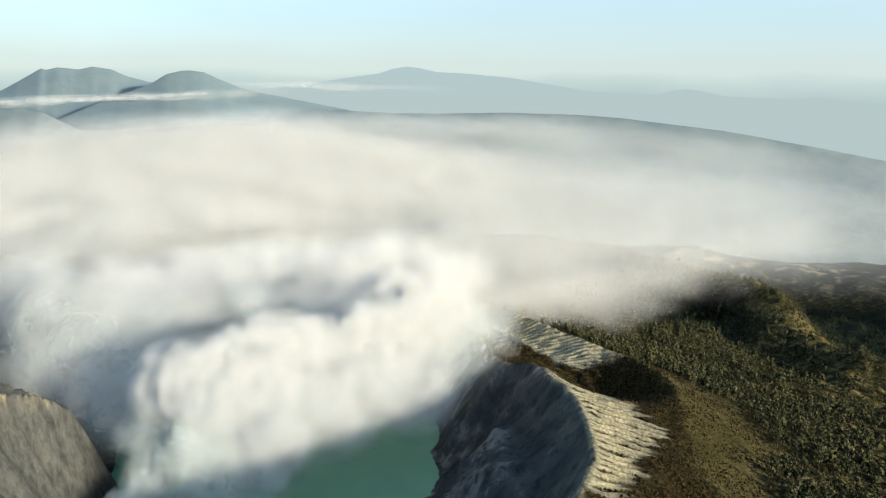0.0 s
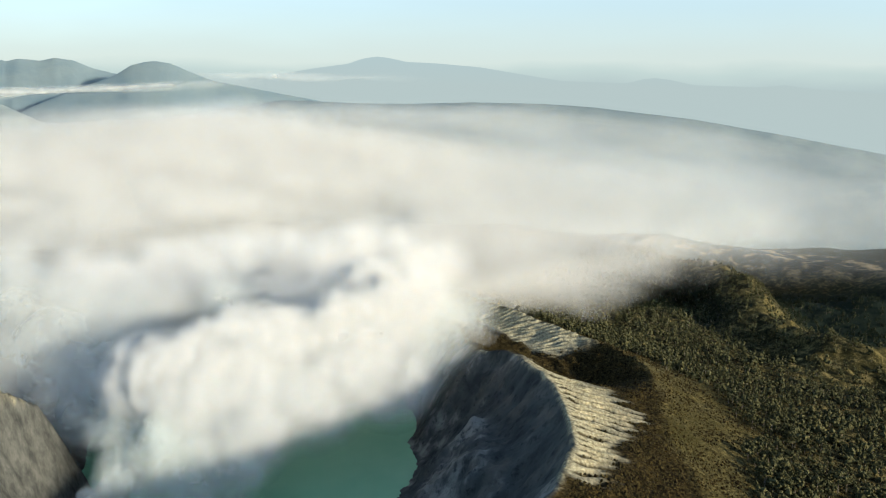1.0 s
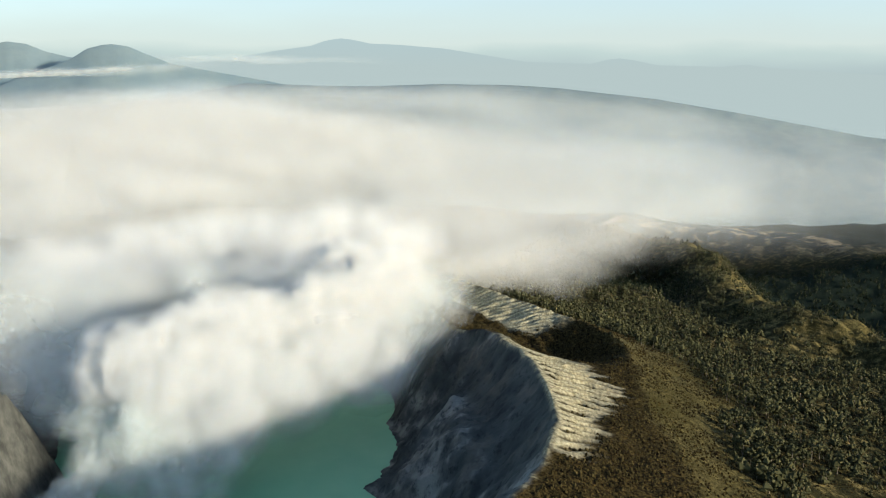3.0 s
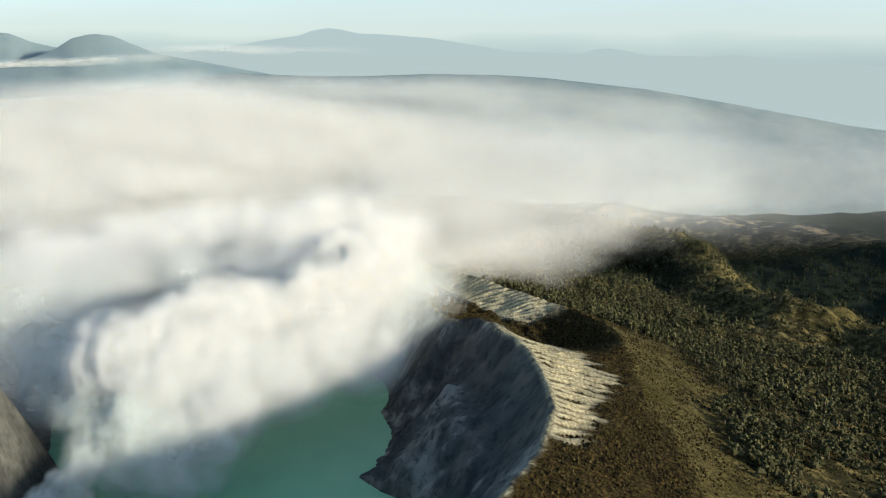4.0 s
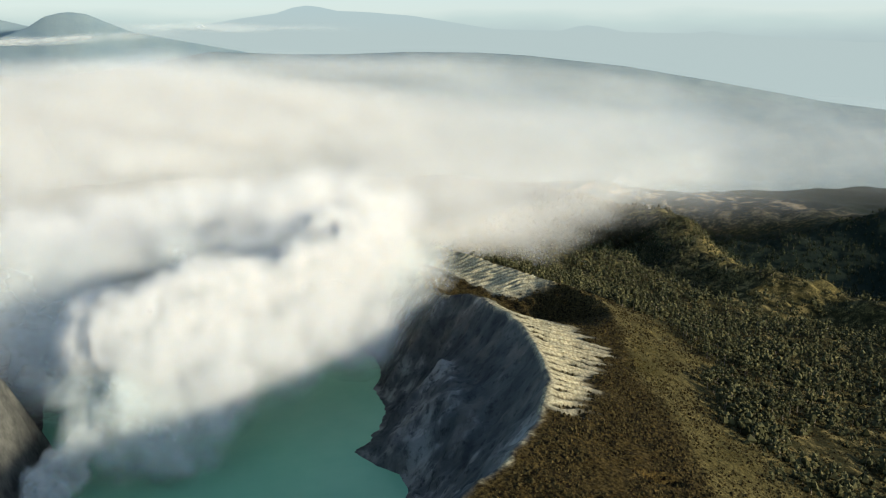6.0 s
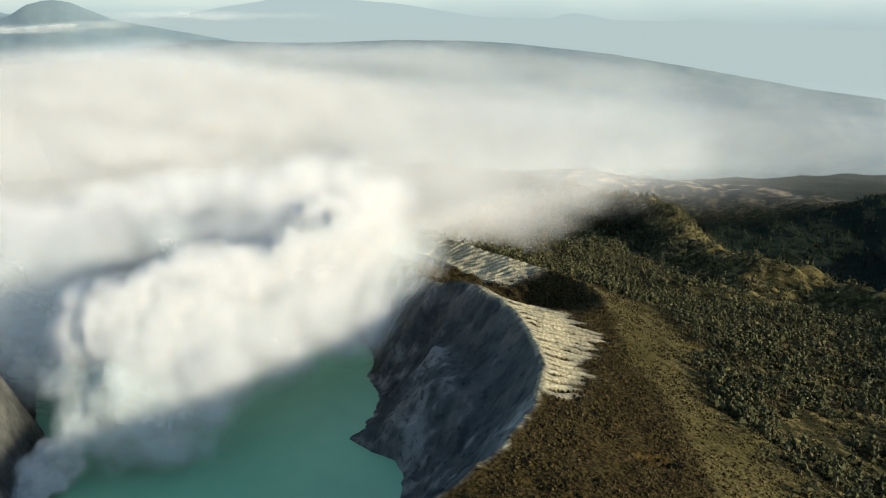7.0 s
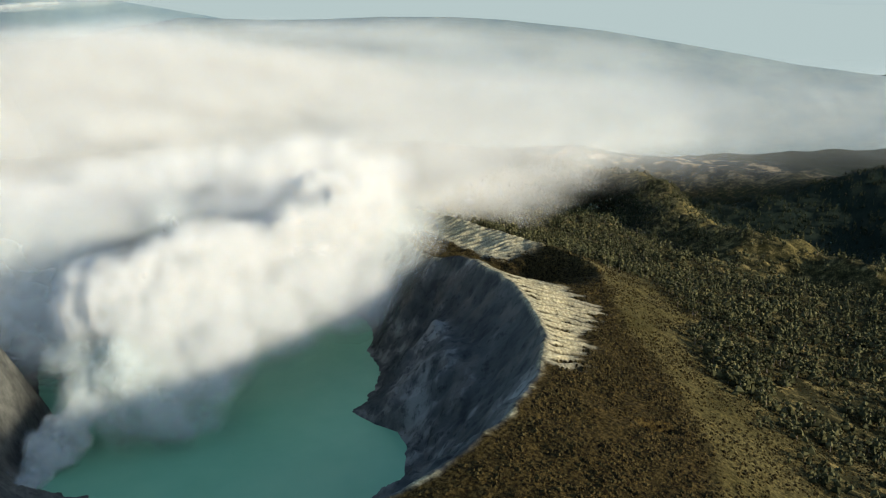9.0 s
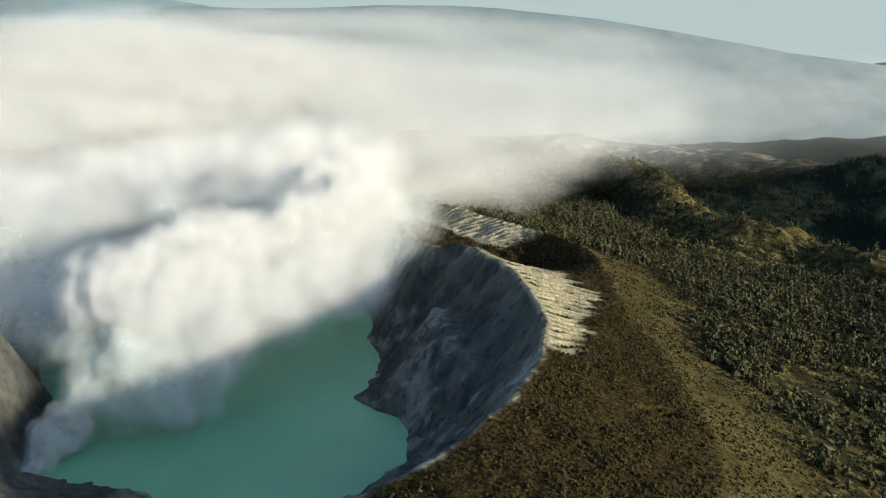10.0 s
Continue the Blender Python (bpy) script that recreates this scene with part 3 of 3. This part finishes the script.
VEIL_LUMPS = ((-233, 600, 55, 23), (-241, 610, 70, 21), (-204, 590, 48, 29), (-181, 580, 40, 24), (-151, 585, 40, 18), (-215, 575, 32, 19),
              (-233, 565, 49, 13), (-171, 570, 23, 15), (-198, 610, 68, 32), (-166, 600, 51, 25))
BANK_LUMPS = ((-47, 790, 147, 27), (-79, 775, 143, 23), (-124, 800, 141, 27), (-163, 790, 136, 21), (-24, 775, 136, 21),
              (-373, 820, 143, 32), (-374, 790, 127, 29), (-332, 830, 145, 32), (-340, 800, 129, 27), (-288, 840, 151, 32), (-293, 810, 130, 23),
              (-248, 845, 155, 31), (-205, 870, 157, 32), (-158, 890, 159, 31), (-113, 880, 156, 30), (-181, 830, 136, 20), (-139, 820, 133, 22),
              (-95, 800, 140, 24), (-69, 900, 157, 34), (-17, 880, 154, 36), (-434, 830, 136, 35), (-490, 850, 129, 40), (30, 900, 138, 30),
              (-268, 790, 130, 16), (-228, 800, 135, 19), (-202, 785, 134, 16), (-138, 770, 134, 16), (-301, 780, 122, 18), (-103, 755, 135, 18))
PLUME_LUMPS = ((-286, 522, -2, 6), (-279, 530, 1, 7), (-271, 540, 6, 9), (-263, 548, 11, 9), (-269, 555, 22, 10), (-257, 562, 29, 10),
              (-251, 552, 7, 6), (-247, 572, 32, 11), (-269, 528, -2, 5), (-244, 566, 13, 8), (-238, 590, 34, 13))
SHADE_LUMPS = ((-354, 740, 91, 68), (-307, 700, 65, 41), (-385, 740, 51, 58), (-294, 720, 101, 41), (-426, 800, 102, 75), (-265, 740, 93, 30),
              (-279, 760, 121, 33), (-343, 760, 118, 44), (-289, 660, 54, 25), (-326, 690, 42, 30), (8, 730, 86, 19), (38, 830, 102, 35),
              (4, 760, 100, 29), (-21, 700, 63, 22), (-201, 780, 131, 36))


def build_heap():
    def form(x, y, z):
        d = puffs(HEAP_LUMPS, x, y, z, 8.0) + 14 * heaps3(x, y, z, 60, 4, 0.47) + 3 * drift3(x, y, z, 15, 2) + 1
        crisp = 0.42 + 0.58 * smooth(-10, 60, z - 62 - 0.30 * (x + 150))
        return np.minimum(d * crisp, 40)
    shells("steam_cloud", np.arange(-300, 80, 3.3), np.arange(545, 800, 3.6), np.arange(-14, 200, 3.3), form,
           tuple((-5 + 1.15 * k, 0.03 + 0.018 * k) for k in range(14)), HEAP,
           "dense white steam boiling up in rounded heaps over the lake", "steam")


def build_near_bank():
    def form(x, y, z):
        return 0.55 * (puffs(BANK_LUMPS, x, y, z, 12.0) + 15 * heaps3(x * 0.8, y, z * 1.3, 80, 4, 0.5) - 1)
    shells("cloud_heap", np.arange(-560, 130, 7.0), np.arange(705, 1010, 7.0), np.arange(80, 245, 5.5), form,
           tuple((-6.5 + 1.25 * k, 0.02 + 0.0125 * k) for k in range(16)), HEAP,
           "heaped white cloud along the near edge of the bank", "cloud")


def build_veil():
    def form(x, y, z):
        return 0.5 * (puffs(VEIL_LUMPS, x, y, z, 8.0) + 17 * heaps3(x, y, z, 40, 4, 0.58) + 4 * drift3(x, y, z, 12, 2) - 1)
    shells("steam_veil", np.arange(-300, -10, 3.0), np.arange(500, 700, 3.4), np.arange(-8, 130, 3.0), form,
           ((-4.6, 0.04), (-3.6, 0.05), (-2.6, 0.07), (-1.6, 0.09), (-0.6, 0.11), (0.5, 0.14), (1.7, 0.17), (3, 0.2), (4.5, 0.24), (6.5, 0.3), (9, 0.4)), VEIL,
           "thin shaded steam trailing under the heap over the water", "steam")


def build_plume():
    def form(x, y, z):
        return puffs(PLUME_LUMPS, x, y, z, 3.5) + 8 * heaps3(x, y, z, 20, 4, 0.55) + 1.0
    shells("steam_plume", np.arange(-310, -190, 1.3), np.arange(500, 640, 1.8), np.arange(-4, 70, 1.3), form,
           ((-2.6, 0.06), (-1.8, 0.10), (-1.0, 0.15), (-0.2, 0.20), (0.7, 0.27), (1.8, 0.34), (3, 0.42), (5, 0.5)), VENT,
           "white steam rising in puffs from a vent beside the lake", "steam")


def build_low_mist():
    """Thin shaded mist over the crater's far side and over the corner of the rim."""
    def form(x, y, z):
        return 0.45 * (puffs(SHADE_LUMPS, x, y, z, 14.0) + 26 * drift3(x, y, z, 75, 4))
    shells("mist", np.arange(-560, 190, 7.5), np.arange(600, 1010, 7.5), np.arange(0, 215, 7.0), form,
           ((-8, 0.05), (-5, 0.08), (-2, 0.13), (1, 0.19), (5, 0.26), (9, 0.32), (14, 0.4)), MIST,
           "thin blue-grey mist over the crater's far side and the rim", "mist")


RIDGE_TOP = ((-3200, 300), (-1000, 290), (-700, 262), (0, 248), (700, 250), (954, 230), (1495, 170), (1984, 90), (2700, -40))
DECK_FRONT = ((-3000, 600), (-600, 750), (-400, 735), (-330, 712), (-260, 715), (-150, 815), (0, 850), (60, 900), (148, 985), (220, 1085), (406, 1320), (497, 1420), (775, 1780), (1250, 2300), (1700, 2600), (2600, 2950))
DECK_TOP = ((-2600, 270), (-1200, 220), (-600, 170), (-300, 138), (0, 122), (150, 116), (400, 92), (700, 78), (1200, 30), (2000, -30), (2600, -70))


def deck_form(x, y, z):
    flat_x, flat_y = x[:, :, 0], y[:, :, 0]
    front = np.interp(flat_x, *zip(*DECK_FRONT))
    top = np.interp(flat_x, *zip(*DECK_TOP))
    run = (flat_y - 973 - 1.8 * (flat_x + 287)) / 2.06 + 26 * fbm(flat_x / 180, flat_y / 180, 3)
    west = 1 - smooth(-190, 40, flat_x)
    top = top - 66 * west * np.exp(-((run - 15) / 55) ** 2) + 40 * smooth(0, 300, run) * (1 - smooth(-900, 900, flat_x))
    top = top + (1 - smooth(1000, 1900, flat_y)) * 10 * fbm(flat_x / 190, flat_y / 120, 3) + 9 * fbm(flat_x / 700, flat_y / 480, 1)
    thick = (70 + 0.10 * np.maximum(flat_x, 0))[..., None]
    edge = (flat_y - front + 75 * fbm(flat_x / 210, flat_y / 210, 3)) * 0.42
    near = 1 - smooth(900, 1700, y)
    lumps = near * (1 - smooth(0, 350, x)) * 14 * heaps3(x, y, z * 1.3, 110, 3, 0.5) + (2.5 + 11 * near) * drift3(x * 0.5, y * 0.8, z * 0.8, 150, 2)
    d = np.minimum(np.minimum((top[..., None] - z), (z - top[..., None] + thick) * 0.7), edge[..., None])
    return np.clip(d + lumps, -60, 60)


def deck_cover(x, y, z):
    """How dense the bank is: full in the west, thinner and streaked towards the east and the far ridge."""
    c = smooth(-300, 250, x + 1120 - 0.12 * (y - 2100) + 160 * fbm(x / 400, y / 400, 3)) * (1 - 0.85 * smooth(2700, 3800, y + 200 * fbm(x / 500, y / 500, 2)))
    run = (y - 973 - 1.8 * (x + 287)) / 2.06 + 26 * fbm(x / 180, y / 180, 3)
    c = c * (1 - 0.95 * np.exp(-((run - 55) / 85) ** 2) * (1 - smooth(-190, 40, x)))
    c = c * (1 - 0.60 * smooth(-420, 420, x)) * (1 - 0.82 * smooth(500, 1500, x + 250 * fbm(x / 500, y / 260, 3)))
    return c * (1 - smooth(100, 700, x) * 0.6 * smooth(0.40, 0.70, vnoise(x / 420 + 3, y / 240) + 0.35 * (vnoise(x / 130, y / 70) - 0.5)))


def build_deck():
    near_z, far_z = np.arange(-10, 235, 6.5), np.arange(-190, 330, 10.0)
    skins = tuple((-17 + 3.2 * k, 0.02 + 0.0125 * k) for k in range(15))
    shells("cloud_bank", np.arange(-1000, 1300, 13.0), np.arange(640, 1660, 13.0), near_z, deck_form, skins, CLOUD,
           "broad soft bank of white cloud spilling over the land", "cloud", lambda x, y, z: deck_cover(x, y, z) * (1 - smooth(1420, 1600, y)))
    shells("cloud_bank", np.arange(-1900, 2600, 44.0), np.arange(1340, 4100, 44.0), far_z, deck_form, skins, CLOUD,
           "broad soft bank of white cloud reaching to the far ridge", "cloud", lambda x, y, z: deck_cover(x, y, z) * smooth(1420, 1600, y))


def build_ridge_mist():
    """Pale mist leaning against the foot and face of the far ridge."""
    def form(x, y, z):
        face = np.interp(x, *zip(*RIDGE_TOP)) - 28 - 0.16 * np.maximum(4000 - y, 0)
        return np.minimum(face - z + 30 * drift3(x, y, z * 2.5, 420, 3), 0.12 * (y - 2450) + 8 * drift3(x, y, z * 2, 300, 2))
    shells("mist", np.arange(-1900, 3300, 75.0), np.arange(1900, 4130, 60.0), np.arange(-330, 300, 15.0), form,
           ((-24, 0.06), (-12, 0.10), (0, 0.14), (14, 0.18), (30, 0.22), (50, 0.26)), HAZE,
           "pale mist lying against the far caldera ridge", "mist",
           thin=lambda x, y, z: smooth(-1300, -800, x) * (1 - 0.7 * smooth(500, 2000, x)) * (1 - (1 - smooth(-290, -190, z)) * smooth(300, 900, x)) * (0.55 + 0.7 * vnoise(x / 500, y / 300)))


def build_haze():
    xs, ys = np.arange(-3600, 4200, 110.0), np.arange(1300, 4600, 90.0)
    y, x = np.meshgrid(ys, xs, indexing="ij")
    for level, dens in ((-300, 0.05), (-200, 0.05), (-110, 0.04), (-20, 0.03)):
        z = level + 25 * fbm(x / 700 + level, y / 700, 3)
        d = dens * smooth(3400, 4300, np.hypot(x, y) + 300 * fbm(x / 500, y / 500, 3))
        soft_sheet("haze_layer", x, y, z, d, HAZE, "thin blue haze lying over the lowland", "haze")


def build_band():
    """Long rolls of cloud across the feet of the far volcanoes, and a fainter one beyond."""
    for x0, x1, depth, middle, rise, thick, strength in ((-3100, -700, 4080, 300, 0.05, 40, 0.72), (-1400, 150, 4560, 372, -0.005, 34, 0.36)):
        v, xs = np.linspace(-1, 1, 15), np.arange(x0, x1, 30.0)
        vv, x = np.meshgrid(v, xs, indexing="ij")
        centre = 0.5 * (x0 + x1)
        z = middle + rise * (x - centre - (210 if x0 < -1000 else 0)) + thick * vv * (0.75 + 0.5 * fbm(x / 260, vv * 0.7, 3)) + 5 * fbm(x / 400, 0 * x, 2)
        y = depth + 30 * vv ** 2 + 12 * fbm(x / 200, vv, 2)
        d = strength * np.clip(1 - np.abs(vv) + 0.15 * fbm(x / 300, vv, 3), 0, 1) ** 0.9 * smooth(x0, x0 + 500, x) * (1 - smooth(x1 - 900, x1, x))
        soft_sheet("cloud_band", x, y, z, d, CLOUD, "long flat band of cloud before the volcanoes", "cloud")


build_deck()
build_heap()
build_near_bank()
build_veil()
build_plume()
build_low_mist()
build_ridge_mist()
build_haze()
build_band()


# ---------------------------------------------------------------- trees and shrubs
OCTA = np.array([(1, 0, 0), (-1, 0, 0), (0, 1, 0), (0, -1, 0), (0, 0, 1), (0, 0, -1)], float)
OCTA_FACES = np.array([(0, 2, 4), (2, 1, 4), (1, 3, 4), (3, 0, 4), (2, 0, 5), (1, 2, 5), (3, 1, 5), (0, 3, 5)])


def clumps(centres, sizes, gen):
    """Ragged leaf clumps: a spiky octahedron at each place, each turned and stretched by chance."""
    n = len(centres)
    a = gen.random(n) * 6.283
    shape = OCTA[None] * (0.65 + 0.7 * gen.random((n, 6, 1))) * np.asarray(sizes).reshape(n, 1, -1)
    c, s = np.cos(a)[:, None], np.sin(a)[:, None]
    x, y = shape[..., 0] * c - shape[..., 1] * s, shape[..., 0] * s + shape[..., 1] * c
    lean = (gen.random((n, 1)) - 0.5) * 0.8
    v = np.stack([x + lean * shape[..., 2], y, shape[..., 2]], -1) + np.asarray(centres)[:, None]
    f = OCTA_FACES[None] + 6 * np.arange(n)[:, None, None]
    return v.reshape(-1, 3), f.reshape(-1, 3)


def tube(a, b, ra, rb, sides=5):
    a, b = np.array(a, float), np.array(b, float)
    t = np.arange(sides) * 6.283 / sides
    ring = np.stack([np.cos(t), np.sin(t), 0 * t], -1)
    v = np.concatenate([a + ra * ring, b + rb * ring])
    k = np.arange(sides)
    n = (k + 1) % sides
    f = np.concatenate([np.stack([k, n, n + sides], -1), np.stack([k, n + sides, k + sides], -1)])
    return v, f


def joined(pieces):
    vs, fs, at = [], [], 0
    for v, f in pieces:
        vs.append(v)
        fs.append(f + at)
        at += len(v)
    return np.concatenate(vs), np.concatenate(fs)


def tree_meshes(seed):
    """Trunk with limbs, and a crown of loose clumps, about ten metres high."""
    gen = np.random.default_rng(seed)
    high = 9.5 + 3 * gen.random()
    bits = [tube((0, 0, -1), (0.3, 0.1, high * 0.85), 0.28, 0.06)]
    spots, sizes = [], []
    for k in range(8):
        z, a = high * (0.28 + 0.075 * k), 2.4 * k + gen.random()
        reach = (3.6 - 0.30 * k) * (0.7 + 0.5 * gen.random())
        tip = (reach * math.cos(a), reach * math.sin(a), z + reach * 0.7)
        bits.append(tube((0.02 * k, 0, z), tip, 0.10, 0.03, 3))
        for j in range(3):
            q = 0.55 + 0.3 * j
            spots.append((tip[0] * q + gen.normal() * 0.35, tip[1] * q + gen.normal() * 0.35, z + reach * 0.7 * q + gen.normal() * 0.3))
            sizes.append(np.array((1.25, 1.25, 1.15)) * (0.6 + 0.6 * gen.random()))
    for k in range(4):
        spots.append((0.3 + gen.normal() * 0.4, gen.normal() * 0.4, high * (0.84 + 0.05 * k)))
        sizes.append(np.array((1.1, 1.1, 1.0)) * (1 - 0.15 * k))
    trunk = mesh_of("trunk", *joined(bits))
    crown = mesh_of("crown", *clumps(spots, sizes, gen), smooth_faces=False)
    return trunk, crown


def spread(count, th0, th1, r0, r1, gen, power=1.0):
    th = np.radians(th0 + (th1 - th0) * gen.random(count))
    r = r0 + (r1 - r0) * gen.random(count) ** power
    return CX + r * np.cos(th), CY + r * np.sin(th)


def build_trees():
    gen = np.random.default_rng(21)
    kinds = [tree_meshes(40 + k) for k in range(5)]
    x, y = spread(46000, -46, 70, 420, 2300, gen, 1.35)
    z, ash, scrub, olive, forest, plain, shaded_wood, rib, bare, pale = land(x, y)
    east = np.degrees(np.arctan2(y - CY, x - CX))
    thick = (0.04 + 0.30 * smooth(2, 22, east) + (0.44 - 0.1 * smooth(2, 22, east)) * smooth(0.38, 0.66, 0.6 * vnoise(x / 95, y / 95) + 0.4 * vnoise(x / 30, y / 30))) * (1 - 0.55 * bare)
    keep = (forest > 0.06 + 0.8 * gen.random(len(x))) & (gen.random(len(x)) < np.maximum(thick, 0.95 * shaded_wood))
    x, y, z, shaded_wood = x[keep], y[keep], z[keep], shaded_wood[keep]
    size = 0.6 + 0.95 * gen.random(len(x)) ** 2
    near = np.argsort(np.hypot(x - 260, y - 640))[:240]
    single = np.zeros(len(x), bool)
    single[near] = True
    first = {}
    for i in near:
        k = int(gen.integers(5))
        m = pose(x[i], y[i], z[i] - 0.2, 0, 0, 360 * gen.random())
        if k not in first:
            top = tagged(new("tree"), "slender mountain tree with loose grey-green crown on the slope", "tree", "trees on the outer slope")
            part("trunk", kinds[k][0], BARK, top, "grey trunk with thin limbs")
            part("crown", kinds[k][1], LEAF, top)
            top.matrix_basis = m @ Matrix.Diagonal((size[i], size[i], size[i], 1))
            first[k] = top
        else:
            made = copy_thing(first[k], m)
            made.scale = (size[i],) * 3
    for which, material, label in ((~single & (shaded_wood < 0.5), LEAF, "open forest of grey-green trees over the lower slopes"),
                                   (~single & (shaded_wood >= 0.5), SHADED_LEAF, "dense forest, darkened for shade, in the valley and on the far hill")):
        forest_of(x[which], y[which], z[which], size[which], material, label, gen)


def forest_of(x, y, z, size, material, label, gen):
    n, per = len(x), 5
    rise = np.linspace(0.22, 0.92, per)
    c = np.stack([x[:, None] + gen.normal(0, 1.3, (n, per)) * size[:, None], y[:, None] + gen.normal(0, 1.3, (n, per)) * size[:, None],
                  z[:, None] + 10 * size[:, None] * rise + gen.normal(0, 0.4, (n, per))], -1)
    w = (2.7 - 1.5 * rise)[None] * size[:, None] * (0.7 + 0.6 * gen.random((n, per)))
    me = mesh_of("forest", *clumps(c.reshape(-1, 3), np.stack([w, w, w], -1).reshape(-1, 3), gen), smooth_faces=False)
    tagged(part("forest", me, material), label, "forest", kind="stuff")
    t = np.arange(3) * 2.094
    ring = np.stack([np.cos(t), np.sin(t), 0 * t], -1)
    base = np.stack([x, y, z - 0.5], -1)
    low = base[:, None] + 0.25 * size[:, None, None] * ring[None]
    high = base[:, None] + np.array((0, 0, 8.0)) * size[:, None, None] + 0.06 * ring[None]
    v = np.concatenate([low, high], 1).reshape(-1, 3)
    f = np.array([(0, 1, 4, 3), (1, 2, 5, 4), (2, 0, 3, 5)])[None] + 6 * np.arange(n)[:, None, None]
    tagged(part("forest_trunks", mesh_of("forest_trunks", v, f.reshape(-1, 4)), BARK), "grey trunks of the open forest", "forest", kind="stuff")


def build_shrubs():
    gen = np.random.default_rng(5)
    x, y = spread(170000, -78, 40, 250, 760, gen, 1.1)
    z, ash, scrub, olive, forest, plain, shaded_wood, rib, bare, pale = land(x, y)
    th = np.degrees(np.arctan2(y - CY, x - CX))
    outside = np.hypot(x - CX, y - CY) > table(CREST, 1, th) + 9
    keep = outside & (ash < 0.25) & (gen.random(len(x)) < np.where(olive > 0.5, 0.45, 0.85)) & (vnoise(x / 16, y / 16) + 0.3 * gen.random(len(x)) > 0.45)
    x, y, z = x[keep], y[keep], z[keep]
    w = 0.35 + 0.95 * gen.random(len(x)) ** 2.5
    me = mesh_of("scrub", *clumps(np.stack([x, y, z + 0.35 * w], -1), np.stack([w, w, 1.05 * w], -1), gen), smooth_faces=False)
    tagged(part("scrub", me, SHRUB), "low dry brown shrubs covering the rim", "shrubs", kind="stuff")


build_trees()
build_shrubs()
